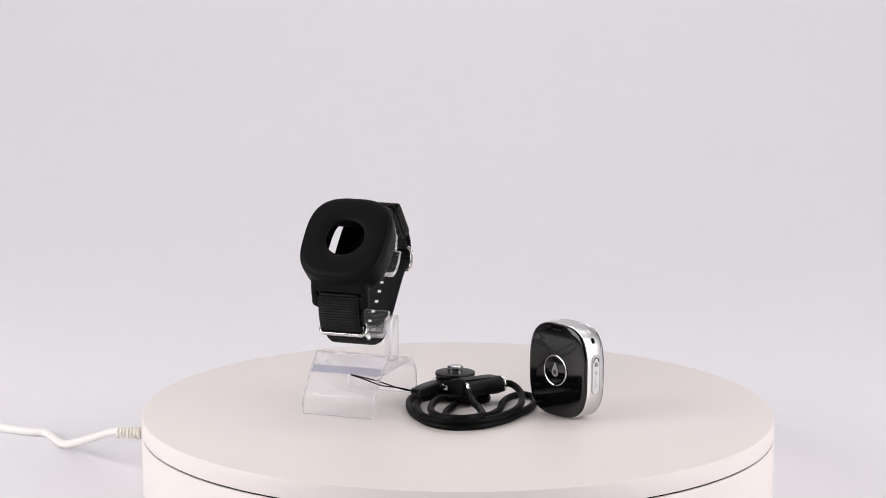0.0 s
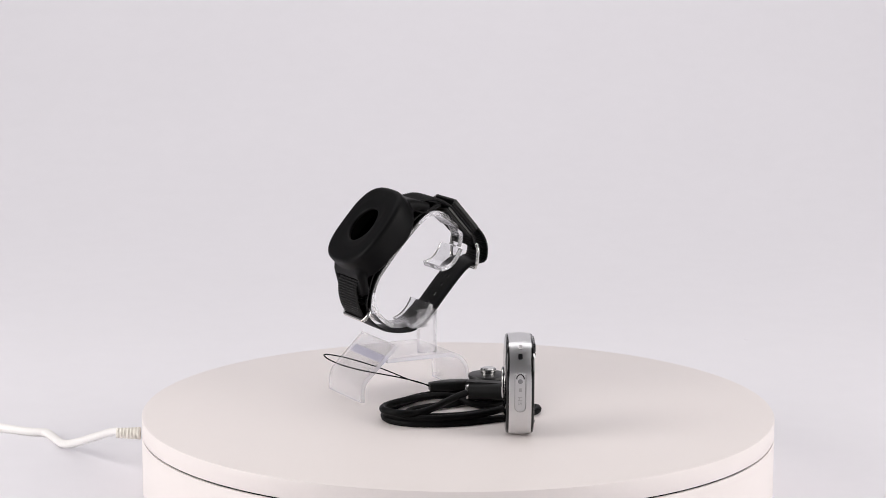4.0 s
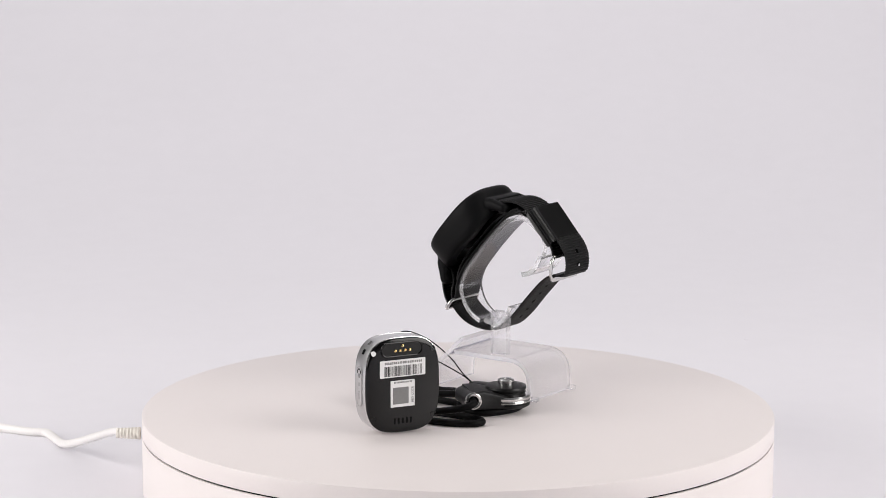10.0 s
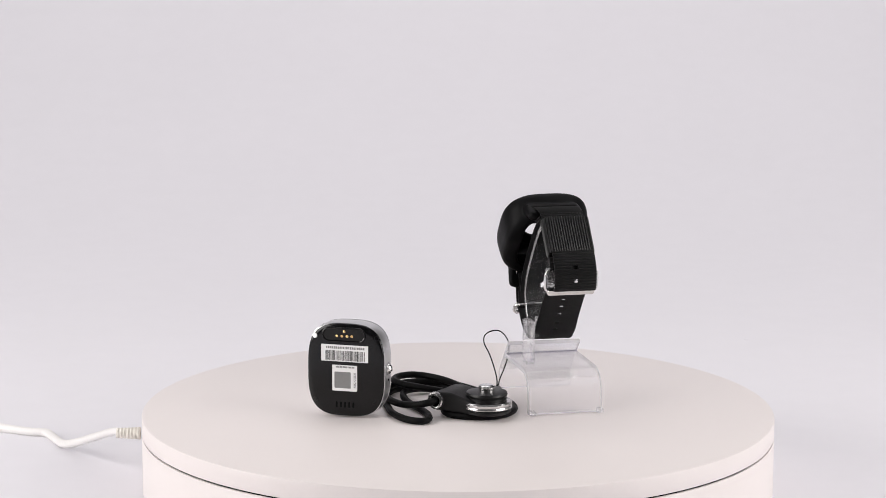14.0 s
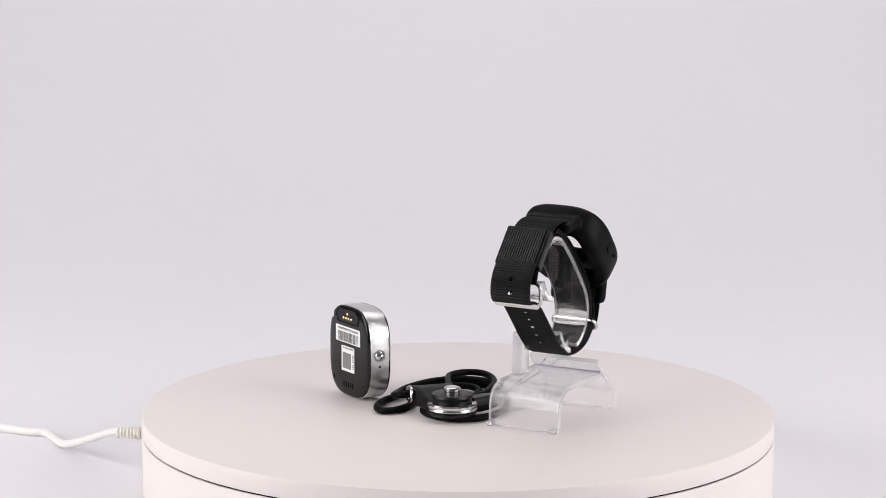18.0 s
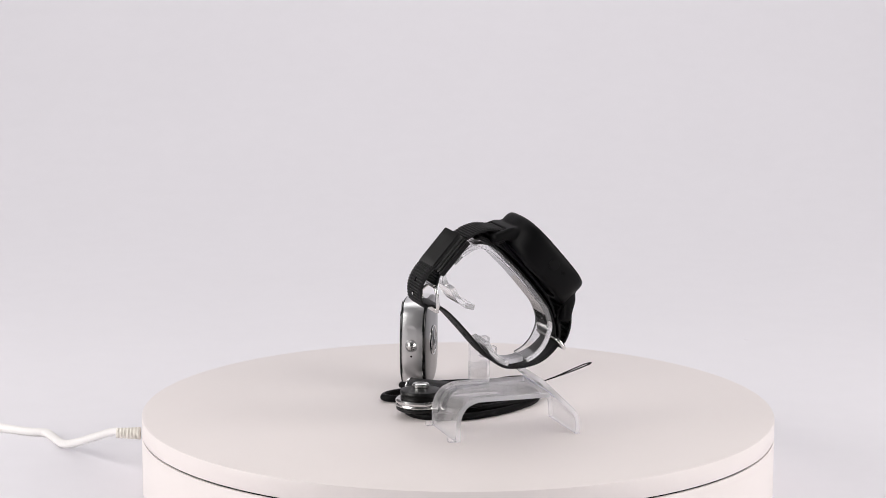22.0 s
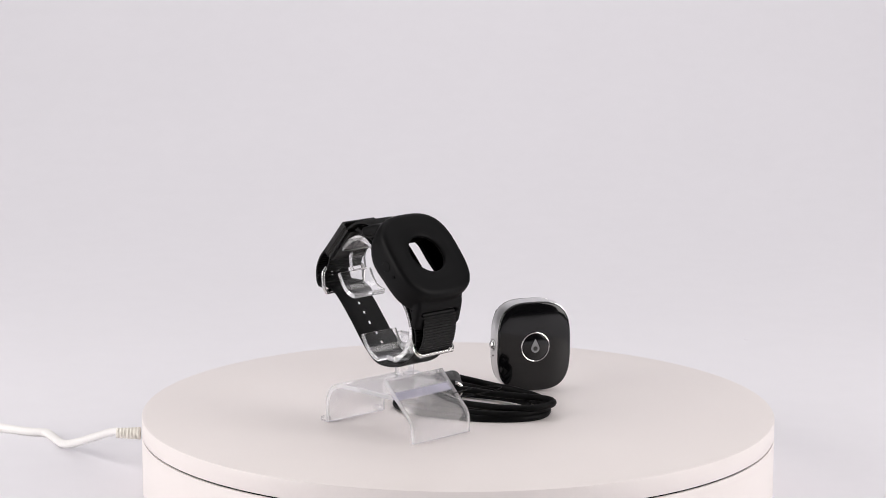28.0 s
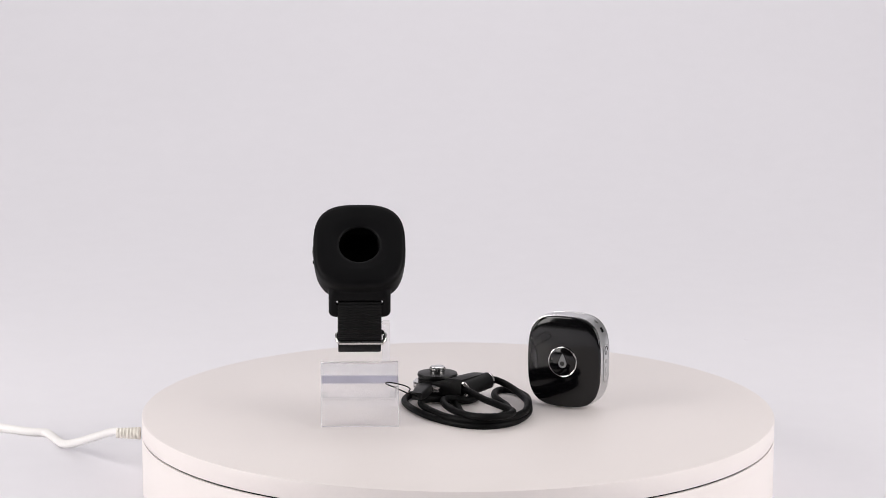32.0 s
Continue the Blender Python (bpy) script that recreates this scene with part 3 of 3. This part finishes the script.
# side with the round key
part("key_recess", plate(rounded(0.0044, 0.0120, 0.0022, 8, 0.0002, 0), "x", -0.00008, 0.0006), SATIN, tracker, at=pose(-0.01885, 0, 0.0272, 0, 3.0, 0))
part("side_key", turned([(0, 0), (0.0026, 0), (0.0026, 0.0004), (0.0023, 0.0009), (0.0018, 0.0015), (0.0011, 0.0020), (0.0005, 0.0022), (0, 0.0022)], 28), STEEL, tracker, "domed silver side key", at=pose(-SX + 0.0001, 0.0003, 0.0231, 0, -90, 0))
part("key_bezel", turned([(0.0025, 0), (0.0031, 0), (0.0031, 0.0003), (0.0029, 0.00045), (0.0026, 0.0003), (0.0025, 0)], 28), SEAM, tracker, "dull ring round the side key", at=pose(-SX + 0.0001, 0.0003, 0.0231, 0, -90, 0))
part("pinhole", turned([(0, 0), (0.0005, 0), (0.0005, 0.0003), (0, 0.0003)], 12), DARK, tracker, at=pose(-SX, 0.0003, 0.0178, 0, -90, 0))

# ---- lanyard ----
LAN = pose(0.004, -0.004, 0)
lanyard = thing("lanyard", LAN, "coiled black braided neck lanyard with a round snap clip", "lanyard")
lo = Vector((0.004, -0.004, 0))


def lan(*pts):
    return [Vector(p) * MM - lo for p in pts]


rope = spline(lan((20.5, 13.3, 8.8), (25.5, 14.5, 8.4), (29.5, 8, 6.6), (30.5, -4, 5.0), (28, -19, 4.4), (19.5, -35, 4.2), (7, -43.6, 4.0), (-6, -42.4, 3.8), (-15.6, -32, 3.6), (-19, -16, 3.4), (-19, -2, 3.4), (-15, 8, 3), (-7, 12, 2.2), (-1, 7, 2),
                  (-2, -4, 2.1), (-5, -16, 2.2), (-5.4, -27, 2.4), (0, -34, 2.6), (8.6, -33, 2.9), (15.4, -25.5, 2.9), (19.5, -14, 2.4), (21, 0, 2), (23, 10, 1.8), (27, 18, 1.8), (32, 20.6, 1.8), (36.4, 14.6, 1.8), (36.4, 2, 1.8), (31.6, -12, 1.7), (24.5, -28, 1.7), (14, -40.0, 1.6), (4, -44.4, 1.5),
                  (-5, -43.6, 1.5), (-13.2, -36.6, 1.5), (-19.2, -24.2, 1.5), (-22.6, -9, 1.5), (-23.2, 8, 1.7), (-19.4, 19.6, 1.8), (-12.2, 27, 1.8), (-2.4, 29.2, 1.8), (7, 25, 1.8), (13.4, 17, 1.8), (13.2, 9, 2.1), (7, 3, 2.6), (0, 2, 4), (-7.4, -1.5, 5), (-11.4, -12, 5.4),
                  (-12.4, -28, 5.7), (-9.4, -40.5, 6.1), (-2.8, -47.4, 6.6), (5.6, -47.2, 6.6), (11.4, -40.6, 6.4), (10.4, -29, 6.4), (7, -15, 7), (5.2, -3, 7.8), (4.6, 3.8, 8.0)), 0.0007)
part("cord", tube(rope, 0.00165, 16, wobble=0.018), CORD, lanyard, "braided black cord in loose coils")
ta, tb = Vector((20.3, 13.2, 8.8)) * MM - lo, Vector((4.2, 3.6, 7.8)) * MM - lo
part("sleeve", tube([tb.lerp(ta, f) for f in (0.0, 0.02, 0.5, 0.98, 1.0)], 0.0040, 28), LEATHER, lanyard, "smooth black sleeve holding the cord ends")
axis = (ta - tb).normalized()
for p, d in ((ta, axis), (tb, -axis)):
    e = part("eyelet", turned([(0.0019, -0.0004), (0.0038, -0.0004), (0.0041, 0.0002), (0.0040, 0.0010), (0.0034, 0.0014), (0.0025, 0.0012), (0.0020, 0.0004), (0.0019, -0.0004)], 32), STEEL, lanyard, "polished steel eyelet", at=Matrix.Translation(p) @ d.to_track_quat("Z", "Y").to_matrix().to_4x4())
    part("eyelet_hole", turned([(0, 0.0001), (0.0021, 0.0001), (0.0021, 0.0004), (0, 0.0004)], 20), DARK, e)
# flat tab from the sleeve to the snap disc
dc = Vector((-1.6, 23.2, 0)) * MM - lo
mid = ta.lerp(tb, 0.5)
rings = []
for k in range(13):
    f = k / 12
    q = mid.lerp(dc, f)
    half = 0.0099 - 0.0010 * math.sin(math.pi * min(1, f * 1.2))
    zt = (0.0127 if f < 0.3 else 0.0127 - (f - 0.3) * 0.0062)
    zb = 0.0042 * (1 - f) + 0.0024 * f
    rings.append([Vector((q.x, q.y, 0)) + axis.to_2d().to_3d().normalized() * u + Vector((0, 0, (zt + zb) / 2 + w)) for u, w in rounded(half * 2 + 0.0014, zt - zb, 0.0012, 4, -0.0007)])
part("tab", loft(bmesh.new(), rings), LEATHER, lanyard, "black moulded tab")
at = pose(dc.x, dc.y, 0)
part("clip_base", turned([(0, 0.0028), (0.0106, 0.0028), (0.0115, 0.0034), (0.0115, 0.0043), (0.0108, 0.0048), (0, 0.0048)], 56), MATTE, lanyard, "black round clip base", at=at)
part("metal_ring", turned([(0.006, 0.0048), (0.0112, 0.0048), (0.0119, 0.0054), (0.0119, 0.0062), (0.0116, 0.0066), (0.0119, 0.0070), (0.0119, 0.0078), (0.0112, 0.0085), (0.006, 0.0086), (0.006, 0.0048)], 64), STEEL, lanyard, "polished steel ring", at=at)
part("clip_disc", turned([(0, 0.0085), (0.0092, 0.0085), (0.0095, 0.0095), (0.0090, 0.0101), (0.0094, 0.0106), (0.0098, 0.0114), (0.0095, 0.0124), (0.0080, 0.0128), (0, 0.0128)], 56), MATTE, lanyard, "black round clip disc", at=at)
part("snap_button", turned([(0, 0.0126), (0.0036, 0.0126), (0.0036, 0.0134), (0.0039, 0.0137), (0.0040, 0.0148), (0.0036, 0.0154), (0.0029, 0.0157), (0.0015, 0.0159), (0, 0.01595)], 36), STEEL, lanyard, "domed steel snap button", at=at)
# connector for the thin loop
pa, pb = Vector((-20.4, 1.7, 6.8)) * MM - lo, Vector((-9.3, 17.4, 7.0)) * MM - lo
cd = (pb - pa).normalized()
cs = Vector((-cd.y, cd.x, 0)).normalized()
rings = []
for k in range(13):
    f = k / 12
    half = 0.0025 + 0.0009 * math.sin(min(1.0, f * 1.9) * math.pi / 2) - (0.0007 if f > 0.9 else 0)
    hh = 0.0018 + 0.0007 * math.sin(min(1.0, f * 1.8) * math.pi / 2)
    q = pa.lerp(pb, f)
    rings.append([q + cs * u + Vector((0, 0, w)) for u, w in rounded(half * 2, hh * 2, min(half, hh) * 0.45, 4)])
connector = part("connector", loft(bmesh.new(), rings), MATTE, lanyard, "black plastic connector")
part("connector_link", plate(rounded(0.0050, 0.0012, 0.0004, 3), "z", -0.0014, 0.0014, 0.0002), STEEL, connector, at=Matrix.Translation(pb + cd * 0.0012) @ cd.to_track_quat("X", "Z").to_matrix().to_4x4())
string = spline(lan((-20.2, 2.0, 6.8), (-24, -3.0, 9.4), (-29.2, -13.5, 12.9), (-35.2, -27.5, 16.9), (-38.5, -38, 20.6), (-42.5, -43, 23.4), (-47.6, -42.6, 25), (-49.2, -37.5, 24.4), (-46.0, -27, 21.2), (-36.8, -14.6, 15.8), (-27, -5, 10.2), (-20.6, 2.2, 7.2)), 0.0007)
part("thin_loop", tube(string, 0.00031, 8), CORD, lanyard, "thin black string loop")


# ---- what turns ----
def motions():
    times = [k * 0.5 for k in range(65)]

    def spin(t):
        return Matrix.Rotation(radians(START + TURN * t), 4, "Z")
    for ob, base in ((stand, STAND), (band, STAND), (tracker, TRACKER), (lanyard, LAN), (platter, Matrix())):
        walk(ob, [(t, spin(t) @ base) for t in times])


motions()
